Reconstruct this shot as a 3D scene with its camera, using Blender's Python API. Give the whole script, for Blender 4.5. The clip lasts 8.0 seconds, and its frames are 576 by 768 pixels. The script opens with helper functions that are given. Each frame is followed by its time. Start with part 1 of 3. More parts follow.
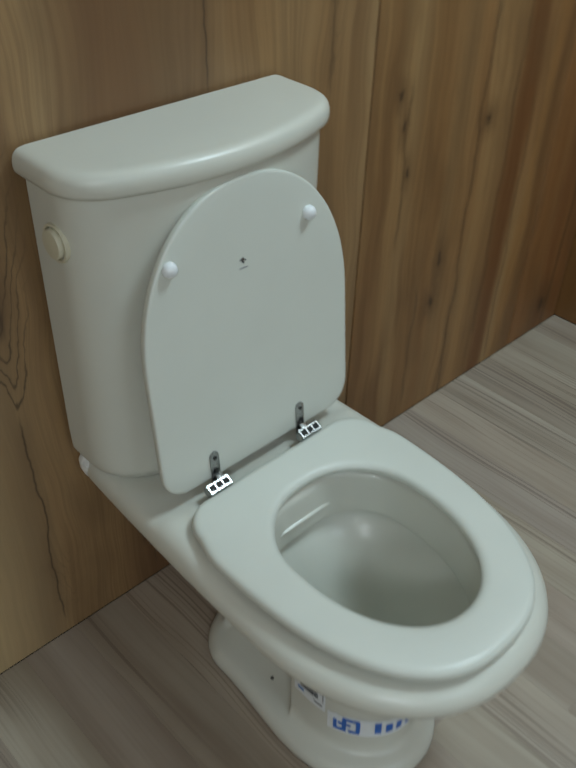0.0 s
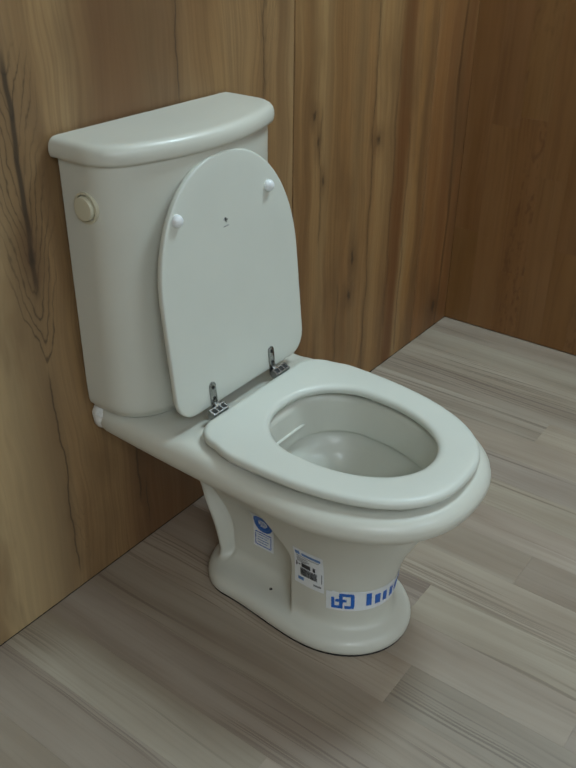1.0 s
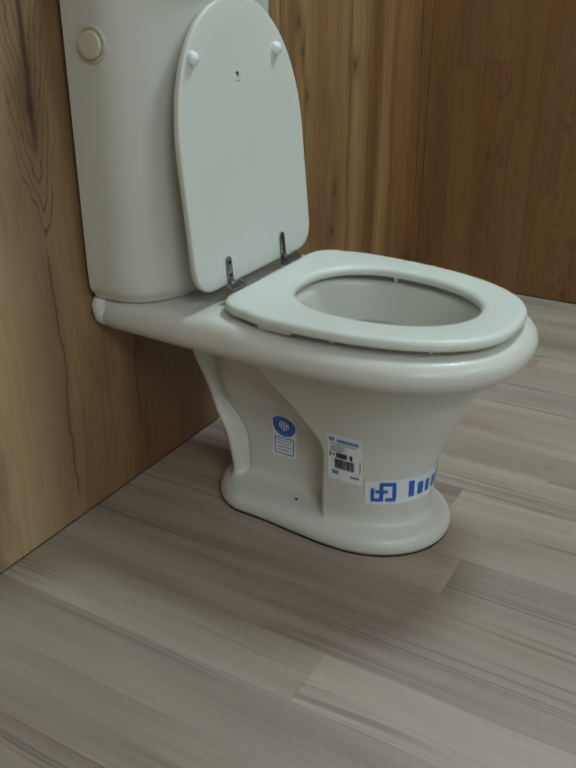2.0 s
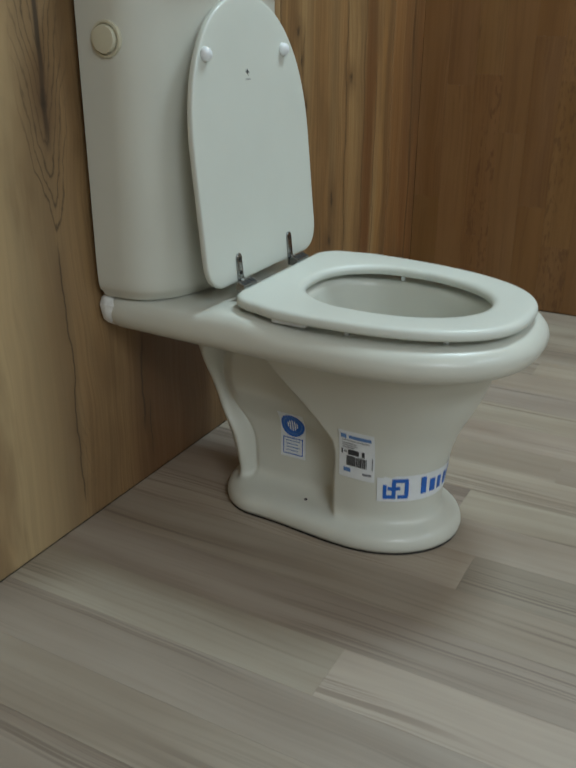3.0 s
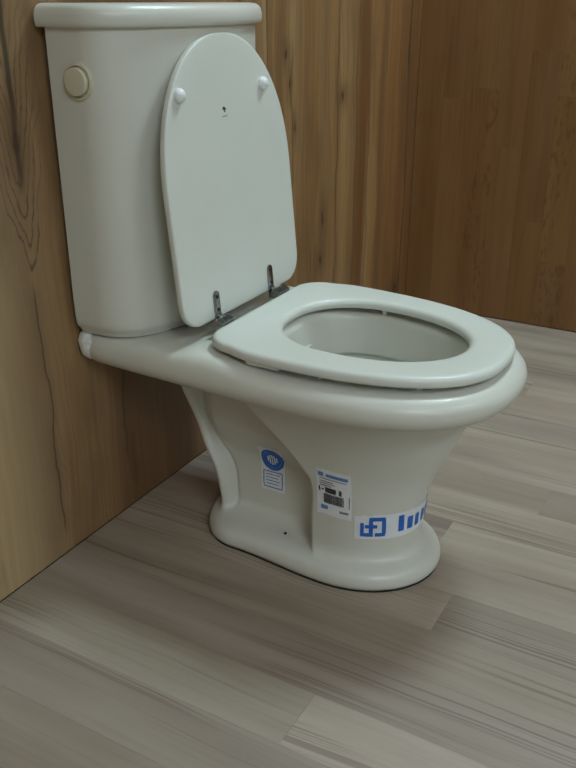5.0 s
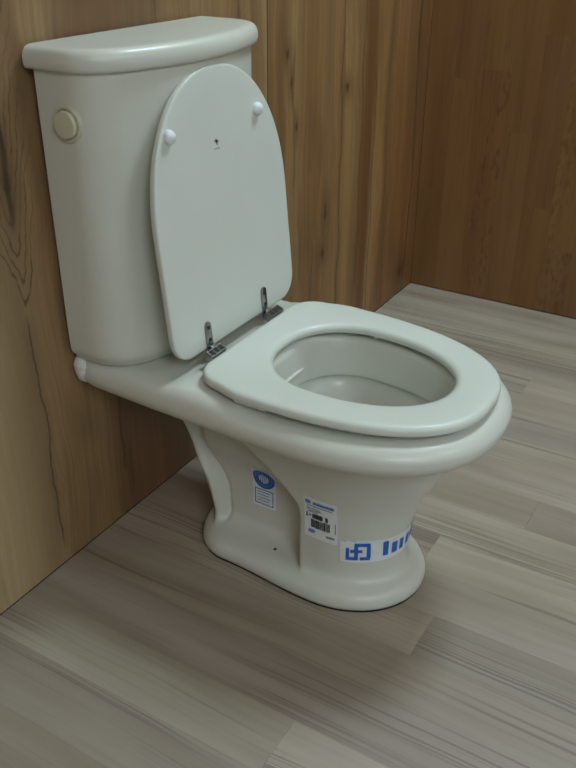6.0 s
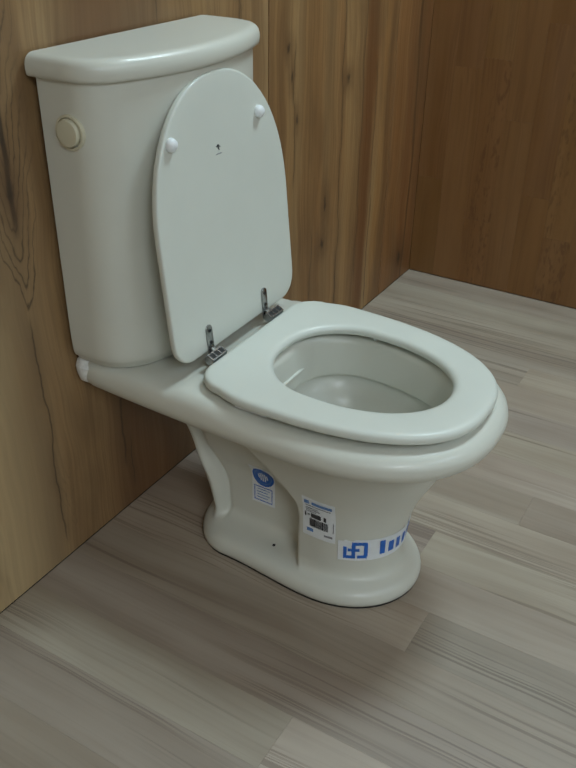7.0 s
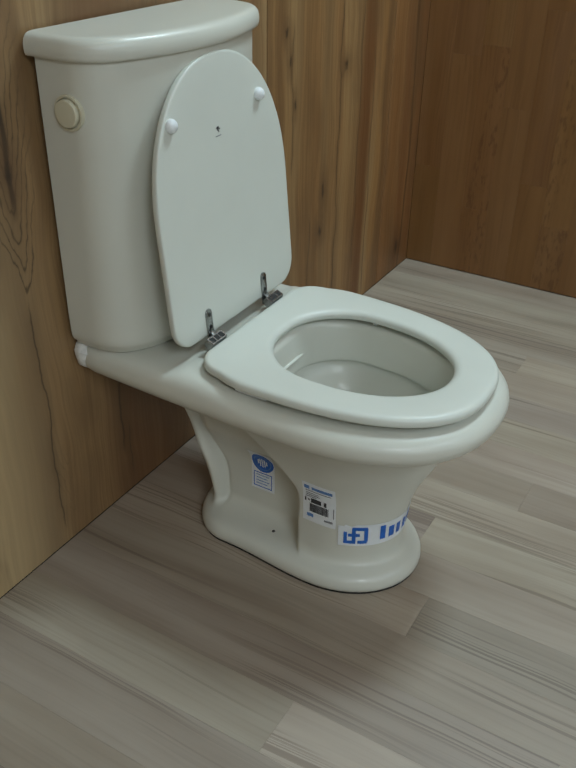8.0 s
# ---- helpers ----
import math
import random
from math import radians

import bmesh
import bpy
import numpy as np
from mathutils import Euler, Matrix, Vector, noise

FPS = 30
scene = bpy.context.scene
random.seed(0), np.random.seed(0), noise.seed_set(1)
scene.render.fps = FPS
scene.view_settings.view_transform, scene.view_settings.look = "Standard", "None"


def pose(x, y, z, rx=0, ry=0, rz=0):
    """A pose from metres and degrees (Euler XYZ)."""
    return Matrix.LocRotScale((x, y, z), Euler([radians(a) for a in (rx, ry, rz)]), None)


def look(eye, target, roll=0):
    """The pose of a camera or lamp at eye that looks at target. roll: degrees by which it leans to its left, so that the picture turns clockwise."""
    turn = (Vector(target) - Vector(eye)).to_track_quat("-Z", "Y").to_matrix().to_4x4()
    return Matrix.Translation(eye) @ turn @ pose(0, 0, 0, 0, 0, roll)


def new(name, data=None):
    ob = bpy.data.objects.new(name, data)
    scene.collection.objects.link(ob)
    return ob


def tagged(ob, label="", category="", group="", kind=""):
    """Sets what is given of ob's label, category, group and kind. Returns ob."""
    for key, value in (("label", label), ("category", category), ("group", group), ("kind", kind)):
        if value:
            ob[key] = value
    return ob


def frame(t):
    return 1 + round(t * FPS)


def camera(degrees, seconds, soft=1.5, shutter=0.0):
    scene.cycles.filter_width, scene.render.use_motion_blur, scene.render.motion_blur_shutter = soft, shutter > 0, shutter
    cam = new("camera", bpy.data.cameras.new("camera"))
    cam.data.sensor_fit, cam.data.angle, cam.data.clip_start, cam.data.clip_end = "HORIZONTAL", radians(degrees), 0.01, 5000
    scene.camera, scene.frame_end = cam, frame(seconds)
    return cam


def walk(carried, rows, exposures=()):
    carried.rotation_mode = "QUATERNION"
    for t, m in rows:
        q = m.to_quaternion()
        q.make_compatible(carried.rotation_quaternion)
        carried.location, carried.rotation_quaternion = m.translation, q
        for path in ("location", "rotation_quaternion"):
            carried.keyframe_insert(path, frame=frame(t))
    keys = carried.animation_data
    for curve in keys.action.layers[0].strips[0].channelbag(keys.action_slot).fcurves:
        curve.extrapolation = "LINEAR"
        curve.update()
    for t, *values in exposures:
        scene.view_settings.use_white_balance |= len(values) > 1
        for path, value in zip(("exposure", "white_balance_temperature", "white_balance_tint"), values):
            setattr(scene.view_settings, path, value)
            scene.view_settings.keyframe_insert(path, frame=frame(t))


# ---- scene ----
cam = camera(37.3, 8.0, 2.0, 0.5)
EXPOSURE = [(0, -0.37), (0.3, -0.33), (0.8, -0.26), (1.6, -0.21), (3, -0.11), (4.7, -0.11), (6.5, -0.18), (8, -0.15)]
PATH = [
    (0, (-0.627, -0.908, 1.269), (0.474, 0.221, 0.039), 1.8),
    (0.2, (-0.706, -0.957, 1.254), (0.464, 0.142, 0.061), 1.4),
    (0.3, (-0.759, -0.987, 1.243), (0.453, 0.092, 0.072), 1.45),
    (0.5, (-0.876, -1.037, 1.232), (0.403, 0.01, 0.106), 1.3),
    (0.7, (-0.963, -1.06, 1.229), (0.364, -0.02, 0.154), 1.0),
    (1, (-1.032, -1.065, 1.202), (0.358, -0.045, 0.189), 0.6),
    (1.5, (-1.089, -1.001, 1.011), (0.398, -0.027, 0.095), 0.2),
    (1.7, (-1.126, -0.971, 0.936), (0.395, -0.029, 0.045), 0.1),
    (2.8, (-1.199, -0.906, 0.782), (0.415, -0.042, -0.023), 0.2),
    (3, (-1.207, -0.9, 0.802), (0.41, -0.031, 0.008), 0.3),
    (3.5, (-1.204, -0.893, 0.821), (0.419, -0.016, 0.047), 0.3),
    (4, (-1.192, -0.9, 0.828), (0.431, -0.02, 0.058), 0.2),
    (4.5, (-1.177, -0.913, 0.85), (0.436, -0.034, 0.059), 0.1),
    (4.7, (-1.166, -0.922, 0.853), (0.441, -0.038, 0.056), 0.1),
    (5.8, (-1.092, -0.949, 1.003), (0.422, -0.052, 0.055), 0.3),
    (6, (-1.078, -0.947, 1.037), (0.421, -0.057, 0.057), 0.4),
    (6.5, (-1.055, -0.94, 1.092), (0.422, -0.061, 0.069), 0.7),
    (7, (-1.07, -0.935, 1.096), (0.4, -0.073, 0.05), 0.9),
    (7.5, (-1.078, -0.933, 1.09), (0.391, -0.081, 0.034), 1.1),
    (8, (-1.078, -0.928, 1.078), (0.394, -0.082, 0.022), 1.1),
]
walk(cam, [(t, look(eye, target, roll)) for t, eye, target, roll in PATH], EXPOSURE)

# ---- world and large lights ----
world = bpy.data.worlds.new("world")
world.use_nodes = True
scene.world = world
wn = world.node_tree.nodes
wn["Background"].inputs[0].default_value = (0.85, 0.95, 1.0, 1)
wn["Background"].inputs[1].default_value = 0.02


def overhead_area_lamp(x, y, z, sx, sy, watts, colour=(0.81, 1.0, 1.10)):
    data = bpy.data.lights.new("unseen_area_light", "AREA")
    data.shape, data.size, data.size_y, data.energy, data.color = "RECTANGLE", sx, sy, watts, colour
    ob = new("unseen_area_light", data)
    ob.matrix_world = pose(x, y, z)
    return ob


ROOM_X0, ROOM_X1, ROOM_Y0, ROOM_H = -4.2, 1.266, -5.0, 2.7
WARMER = (0.88, 0.995, 1.055)
# out of view; placed to suit the direction of the shadows
overhead_area_lamp(0.95, -0.85, ROOM_H - 0.03, 0.55, 0.55, 37, (0.76, 1.0, 1.10))
# three unseen fill lamps, added to brighten the left and front sides
overhead_area_lamp(-2.2, -2.4, ROOM_H - 0.03, 1.2, 0.6, 40, WARMER)
overhead_area_lamp(-0.1, -3.4, ROOM_H - 0.03, 1.2, 0.6, 27, (0.78, 1.0, 1.14))
overhead_area_lamp(-2.9, -4.2, ROOM_H - 0.03, 1.2, 0.6, 38, WARMER)

# ---- materials ----


class Nodes:
    """Short hand for building one node material."""

    def __init__(self, name):
        self.mat = bpy.data.materials.new(name)
        self.mat.use_nodes = True
        self.tree = self.mat.node_tree
        self.bsdf = self.tree.nodes["Principled BSDF"]

    def add(self, kind, ins=None):
        node = self.tree.nodes.new(kind)
        for key, value in (ins or {}).items():
            self.put(node.inputs[key], value)
        return node

    def put(self, socket, value):
        if isinstance(value, bpy.types.NodeSocket):
            self.tree.links.new(value, socket)
        else:
            socket.default_value = value

    def math(self, op, a, b=0.0, c=0.0, clamp=False):
        node = self.add("ShaderNodeMath", {0: a, 1: b, 2: c})
        node.operation, node.use_clamp = op, clamp
        return node.outputs[0]

    def vec(self, op, a, b):
        node = self.add("ShaderNodeVectorMath", {0: a, 1: b})
        node.operation = op
        return node.outputs[0]

    def length(self, a):
        node = self.add("ShaderNodeVectorMath", {0: a})
        node.operation = "LENGTH"
        return node.outputs["Value"]

    def coords(self):
        return self.add("ShaderNodeTexCoord").outputs["Object"]

    def noise(self, vector, scale, detail=4.0, rough=0.55, distortion=0.0):
        return self.add("ShaderNodeTexNoise", {"Vector": vector, "Scale": scale, "Detail": detail, "Roughness": rough, "Distortion": distortion}).outputs["Fac"]

    def span(self, value, lo, hi, to_lo=0.0, to_hi=1.0):
        node = self.add("ShaderNodeMapRange", {"Value": value, "From Min": lo, "From Max": hi, "To Min": to_lo, "To Max": to_hi})
        node.interpolation_type = "SMOOTHSTEP"
        return node.outputs[0]

    def mix(self, fac, a, b, blend="MIX"):
        node = self.add("ShaderNodeMix")
        node.data_type, node.blend_type = "RGBA", blend
        self.put(node.inputs[0], fac)
        self.put(node.inputs[6], a)
        self.put(node.inputs[7], b)
        return node.outputs[2]

    def ramp(self, value, stops):
        node = self.add("ShaderNodeValToRGB", {0: value})
        ramp = node.color_ramp
        while len(ramp.elements) < len(stops):
            ramp.elements.new(0.5)
        for element, (at, colour) in zip(ramp.elements, stops):
            element.position, element.color = at, (*colour, 1)
        return node.outputs[0]

    def bump(self, height, strength, distance):
        node = self.add("ShaderNodeBump", {"Height": height, "Strength": strength, "Distance": distance})
        self.put(self.bsdf.inputs["Normal"], node.outputs[0])

    def finish(self, colour, rough, metal=0.0, coat=0.0):
        self.put(self.bsdf.inputs["Base Color"], colour)
        self.put(self.bsdf.inputs["Roughness"], rough)
        self.put(self.bsdf.inputs["Metallic"], metal)
        self.put(self.bsdf.inputs["Coat Weight"], coat)
        self.put(self.bsdf.inputs["Coat Roughness"], 0.12)
        return self.mat


def glazed(name, colour, rough, coat):
    n = Nodes(name)
    p = n.coords()
    cloud = n.noise(p, 9.0, 3.0)
    shade = n.mix(n.span(cloud, 0.3, 0.7), (*[c * 0.975 for c in colour], 1), (*colour, 1))
    return n.finish(shade, n.span(cloud, 0.2, 0.8, rough, rough + 0.08), 0, coat)


CERAMIC = glazed("bone_ceramic", (0.656, 0.650, 0.580), 0.34, 0.18)
SEAT_PAINT = glazed("bone_seat_paint", (0.67, 0.685, 0.625), 0.40, 0.12)
BUTTON = glazed("ivory_plastic", (0.62, 0.58, 0.44), 0.38, 0.0)


def plain(name, colour, rough, metal=0.0, vary=0.08, scale=60.0):
    n = Nodes(name)
    f = n.span(n.noise(n.coords(), scale, 3.0), 0.3, 0.7)
    shade = n.mix(f, (*[c * (1 - vary) for c in colour], 1), (*[min(1, c * (1 + vary)) for c in colour], 1))
    return n.finish(shade, rough, metal)


WHITE_PLASTIC = plain("white_nylon", (0.86, 0.88, 0.9), 0.4)
CHROME = plain("chrome", (0.34, 0.34, 0.335), 0.26, 1.0, 0.15, 300.0)
DARK = plain("dark_recess", (0.015, 0.014, 0.013), 0.7)
PAPER = plain("white_sticker", (0.78, 0.8, 0.82), 0.5, 0, 0.03)
BLUE = plain("blue_print", (0.018, 0.13, 0.52), 0.45, 0, 0.1)
PALE_BLUE = plain("pale_blue_print", (0.12, 0.24, 0.5), 0.45, 0, 0.1)
INK = plain("black_print", (0.04, 0.04, 0.045), 0.5)
GREY_INK = plain("grey_print", (0.22, 0.22, 0.24), 0.5)
SEALANT = plain("white_sealant", (0.8, 0.8, 0.78), 0.6, 0, 0.12, 90.0)
PAINTED = plain("cream_wall_paint", (0.42, 0.41, 0.37), 0.85, 0, 0.04, 3.0)
CEILING_PAINT = plain("white_ceiling_paint", (0.78, 0.78, 0.75), 0.9, 0, 0.04, 3.0)


def wall_wood():
    """Rustic board with long vertical grain, dark streaks, knots and one tall figure."""
    n = Nodes("rustic_board")
    p = n.coords()
    info = n.add("ShaderNodeObjectInfo")
    seed = info.outputs["Random"]
    shift = n.add("ShaderNodeCombineXYZ", {"X": n.math("MULTIPLY", seed, 7.0), "Z": n.math("MULTIPLY", seed, 3.0)}).outputs[0]
    q = n.vec("ADD", p, shift)
    wobble = n.noise(n.vec("MULTIPLY", q, (2.0, 1, 1.1)), 2.0, 2.0)
    bent = n.vec("ADD", q, n.add("ShaderNodeCombineXYZ", {"X": n.math("MULTIPLY", wobble, 0.09)}).outputs[0])
    broad = n.noise(n.vec("MULTIPLY", bent, (6.5, 1, 0.35)), 1.0, 3.0, 0.5)
    fine = n.noise(n.vec("MULTIPLY", bent, (130, 1, 2.4)), 1.0, 5.0, 0.65)
    streak = n.noise(n.vec("MULTIPLY", bent, (15, 1, 0.6)), 1.0, 2.0, 0.5)
    colour = n.ramp(broad, [(0.28, (0.155, 0.075, 0.03)), (0.42, (0.285, 0.165, 0.075)), (0.55, (0.37, 0.235, 0.115)), (0.72, (0.46, 0.33, 0.18))])
    colour = n.mix(n.span(fine, 0.42, 0.62, 0.0, 0.30), colour, (0.13, 0.075, 0.035, 1))
    colour = n.mix(n.span(streak, 0.48, 0.70, 0.0, 0.68), colour, (0.16, 0.085, 0.04, 1))
    ruddy = n.noise(n.vec("MULTIPLY", bent, (5, 1, 0.5)), 1.0, 2.0)
    colour = n.mix(n.span(ruddy, 0.48, 0.68, 0.0, 0.6), colour, (0.33, 0.165, 0.065, 1))
    # broad bands of heartwood and sapwood that run the whole height, two with light painted in
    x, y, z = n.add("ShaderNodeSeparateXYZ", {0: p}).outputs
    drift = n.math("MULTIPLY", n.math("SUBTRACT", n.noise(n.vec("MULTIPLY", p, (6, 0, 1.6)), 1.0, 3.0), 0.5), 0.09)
    # 0.0 also paints in the tank's shade; -0.42 paints the left wall lighter
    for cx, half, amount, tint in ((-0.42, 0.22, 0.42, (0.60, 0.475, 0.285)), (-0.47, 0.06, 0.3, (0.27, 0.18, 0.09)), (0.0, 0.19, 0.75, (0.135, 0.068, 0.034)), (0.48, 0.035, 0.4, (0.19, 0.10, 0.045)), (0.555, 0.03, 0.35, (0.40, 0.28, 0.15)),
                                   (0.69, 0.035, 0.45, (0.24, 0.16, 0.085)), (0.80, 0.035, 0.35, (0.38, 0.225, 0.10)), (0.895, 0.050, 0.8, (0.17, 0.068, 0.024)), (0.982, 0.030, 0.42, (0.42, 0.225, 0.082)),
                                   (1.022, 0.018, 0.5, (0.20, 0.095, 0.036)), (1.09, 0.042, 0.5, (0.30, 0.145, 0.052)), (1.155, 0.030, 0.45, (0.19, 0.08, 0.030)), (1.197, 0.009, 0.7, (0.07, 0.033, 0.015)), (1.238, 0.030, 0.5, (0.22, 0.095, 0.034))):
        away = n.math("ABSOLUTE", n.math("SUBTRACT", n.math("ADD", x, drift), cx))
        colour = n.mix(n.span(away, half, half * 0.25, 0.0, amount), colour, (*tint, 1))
    # uneven stains
    mottle = n.noise(n.vec("MULTIPLY", bent, (8, 1, 2.0)), 1.0, 4.0, 0.6)
    colour = n.mix(n.span(mottle, 0.48, 0.66, 0.0, 0.50), colour, (0.165, 0.095, 0.046, 1))
    # tall figure in the board beside the tank: nested points that hang down along a dark pith
    warp = n.math("SUBTRACT", n.noise(n.vec("MULTIPLY", p, (16, 1, 6.0)), 1.0, 4.0, 0.6), 0.5)
    curl = n.math("MULTIPLY", n.math("SUBTRACT", n.noise(n.vec("MULTIPLY", p, (0, 0, 7.0)), 1.0, 2.0), 0.5), 0.030)
    for cx, top, foot, slope, gap, deep in ((-0.262, 1.02, 0.42, 4.2, 0.052, 1.0), (0.335, 1.25, 0.80, 5.0, 0.050, 0.55), (-0.235, 0.21, 0.03, 3.0, 0.030, 0.25)):
        aside = n.math("ABSOLUTE", n.math("SUBTRACT", n.math("ADD", x, curl), cx))
        bowed = n.math("SQRT", n.math("ADD", n.math("MULTIPLY", aside, aside), 0.000016))
        level = n.math("ADD", n.math("SUBTRACT", z, n.math("MULTIPLY", bowed, slope)), n.math("MULTIPLY", warp, 0.22))
        wave = n.math("ABSOLUTE", n.math("SINE", n.math("MULTIPLY", level, math.pi / gap)))
        reach = n.math("MULTIPLY", n.span(aside, 0.062, 0.018), n.math("MULTIPLY", n.span(level, foot, foot + 0.05), n.span(z, top, top - 0.06)))
        faint = n.span(n.noise(n.vec("MULTIPLY", p, (22, 1, 5)), 1.0, 3.0), 0.34, 0.58, 0.35, 1.0)
        mask = n.math("MULTIPLY", n.math("MULTIPLY", reach, faint), deep)
        colour = n.mix(n.math("MULTIPLY", n.span(wave, 0.44, 0.06, 0.0, 0.9), mask), colour, (0.075, 0.046, 0.024, 1))
        colour = n.mix(n.math("MULTIPLY", n.span(wave, 0.9, 0.1, 0.0, 0.30), mask), colour, (0.16, 0.10, 0.05, 1))
        pith = n.math("MULTIPLY", n.span(aside, 0.0072, 0.0016), n.math("MULTIPLY", n.span(z, foot + 0.19, foot + 0.24), n.span(z, top, top - 0.06)))
        colour = n.mix(n.math("MULTIPLY", pith, deep * 0.85), colour, (0.040, 0.027, 0.018, 1))
    # knots and long cracks
    ragged = n.math("MULTIPLY", n.noise(n.vec("MULTIPLY", p, (95, 1, 48)), 1.0, 4.0), 2.1)
    for cx, cz, sx, sz in ((0.781, 0.665, 0.011, 0.014), (0.677, 0.287, 0.013, 0.017), (0.686, 0.388, 0.008, 0.026), (0.506, 0.772, 0.009, 0.014),
                           (0.522, 0.71, 0.006, 0.016), (0.545, 0.62, 0.005, 0.016), (1.176, 0.075, 0.020, 0.030), (-0.262, 0.690, 0.008, 0.022)):
        off = n.vec("MULTIPLY", n.vec("SUBTRACT", p, (cx, 0, cz)), (1 / sx, 0, 1 / sz))
        d = n.math("ADD", n.length(off), ragged)
        colour = n.mix(n.span(d, 5.2, 1.6, 0.0, 0.5), colour, (0.12, 0.065, 0.033, 1))
        colour = n.mix(n.span(d, 2.2, 1.1, 0.0, 0.75), colour, (0.04, 0.026, 0.017, 1))
    # hairline splits that wander along the grain
    sway = n.math("MULTIPLY", n.math("SUBTRACT", n.noise(n.vec("MULTIPLY", p, (0, 0, 5.0)), 1.0, 4.0), 0.5), 0.055)
    for cx, z0, z1, wide in ((0.757, -0.2, 1.3, 0.0026), (0.535, 0.45, 0.80, 0.0016), (0.865, 0.10, 0.9, 0.0014), (0.940, 0.0, 0.7, 0.0014), (0.62, 0.02, 0.36, 0.0014), (-0.262, 0.02, 0.50, 0.0028), (0.09, 0.85, 1.15, 0.003), (0.33, 0.80, 1.2, 0.002), (-0.087, 0.08, 0.30, 0.005), (-0.07, 0.02, 0.17, 0.0025)):
        off = n.math("ABSOLUTE", n.math("SUBTRACT", n.math("ADD", x, sway), cx))
        ends = n.math("MULTIPLY", n.span(z, z0, z0 + 0.05), n.span(z, z1, z1 - 0.05))
        colour = n.mix(n.math("MULTIPLY", n.span(off, wide, 0.0, 0.0, 0.8), ends), colour, (0.045, 0.026, 0.015, 1))
        colour = n.mix(n.math("MULTIPLY", n.span(off, wide * 7, 0.0, 0.0, 0.3), ends), colour, (0.11, 0.065, 0.034, 1))
    colour = n.mix(1.0, colour, info.outputs["Color"], "MULTIPLY")
    n.bump(fine, 0.10, 0.002)
    return n.finish(colour, n.span(fine, 0.3, 0.7, 0.45, 0.58))


def strip_wood(name, axis, stops, dark, rough, flecks=False, lines=0.64):
    """Printed laminate strip; axis is the way of the grain."""
    n = Nodes(name)
    p = n.coords()
    info = n.add("ShaderNodeObjectInfo")
    seed = info.outputs["Random"]
    shift = n.add("ShaderNodeCombineXYZ", {"X": n.math("MULTIPLY", seed, 9.0), "Y": n.math("MULTIPLY", seed, 5.0), "Z": n.math("MULTIPLY", seed, 7.0)}).outputs[0]
    q = n.vec("ADD", p, shift)

    def along(slow, fast):
        return tuple(slow if i == axis else fast for i in range(3))
    wobble = n.noise(n.vec("MULTIPLY", q, along(1.6, 5.0)), 1.0, 2.0)
    bent = n.vec("ADD", q, n.add("ShaderNodeCombineXYZ", {"X": n.math("MULTIPLY", wobble, 0.05), "Y": n.math("MULTIPLY", wobble, 0.05 if axis != 1 else 0.0)}).outputs[0])
    broad = n.noise(n.vec("MULTIPLY", bent, along(1.1, 17.0)), 1.0, 3.0, 0.5)
    fine = n.noise(n.vec("MULTIPLY", bent, along(2.2, 150.0)), 1.0, 4.0, 0.6)
    line = n.noise(n.vec("MULTIPLY", bent, along(0.8, 150.0)), 1.0, 3.0, 0.6)
    blotch = n.noise(n.vec("MULTIPLY", q, along(3.2, 14.0)), 1.0, 3.0, 0.55)
    tone = n.math("ADD", n.math("ADD", n.math("MULTIPLY", broad, 0.52), n.math("MULTIPLY", blotch, 0.30)), n.math("MULTIPLY_ADD", seed, 0.10, 0.07))
    colour = n.ramp(tone, stops)
    colour = n.mix(n.span(fine, 0.45, 0.7, 0.0, 0.16), colour, (*dark, 1))
    patch = n.span(n.noise(n.vec("MULTIPLY", q, along(1.2, 12.0)), 1.0, 2.0), 0.44, 0.60)
    colour = n.mix(n.math("MULTIPLY", n.span(line, 0.49, 0.59, 0.0, lines), patch), colour, (*dark, 1))
    if flecks:
        fleck = n.noise(n.vec("MULTIPLY", q, along(30.0, 85.0)), 1.0, 3.0, 0.6)
        bed = n.span(n.noise(n.vec("MULTIPLY", q, along(1.3, 13.0)), 1.0, 2.0), 0.40, 0.56)
        colour = n.mix(n.math("MULTIPLY", n.span(fleck, 0.5, 0.64, 0.0, 0.45), bed), colour, (*dark, 1))
    colour = n.mix(1.0, colour, info.outputs["Color"], "MULTIPLY")
    n.bump(fine, 0.08, 0.001)
    return n.finish(colour, n.span(broad, 0.3, 0.7, rough, rough + 0.1))


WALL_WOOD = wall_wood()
RED_STOPS = [(0.28, (0.167, 0.072, 0.021)), (0.45, (0.207, 0.094, 0.029)), (0.57, (0.232, 0.11, 0.037)), (0.72, (0.267, 0.133, 0.049))]
RED_STRIP = strip_wood("reddish_strip", 2, RED_STOPS, (0.12, 0.048, 0.018), 0.42, False, 0.25)
RED_FLECKED = strip_wood("flecked_reddish_strip", 2, RED_STOPS, (0.095, 0.036, 0.013), 0.42, True, 0.25)
FLOOR_STRIP = strip_wood("greyed_ash_strip", 1, [(0.30, (0.225, 0.171, 0.13)), (0.43, (0.31, 0.252, 0.198)), (0.55, (0.362, 0.303, 0.243)), (0.70, (0.425, 0.365, 0.298))], (0.175, 0.132, 0.10), 0.42)

# ---- mesh helpers ----


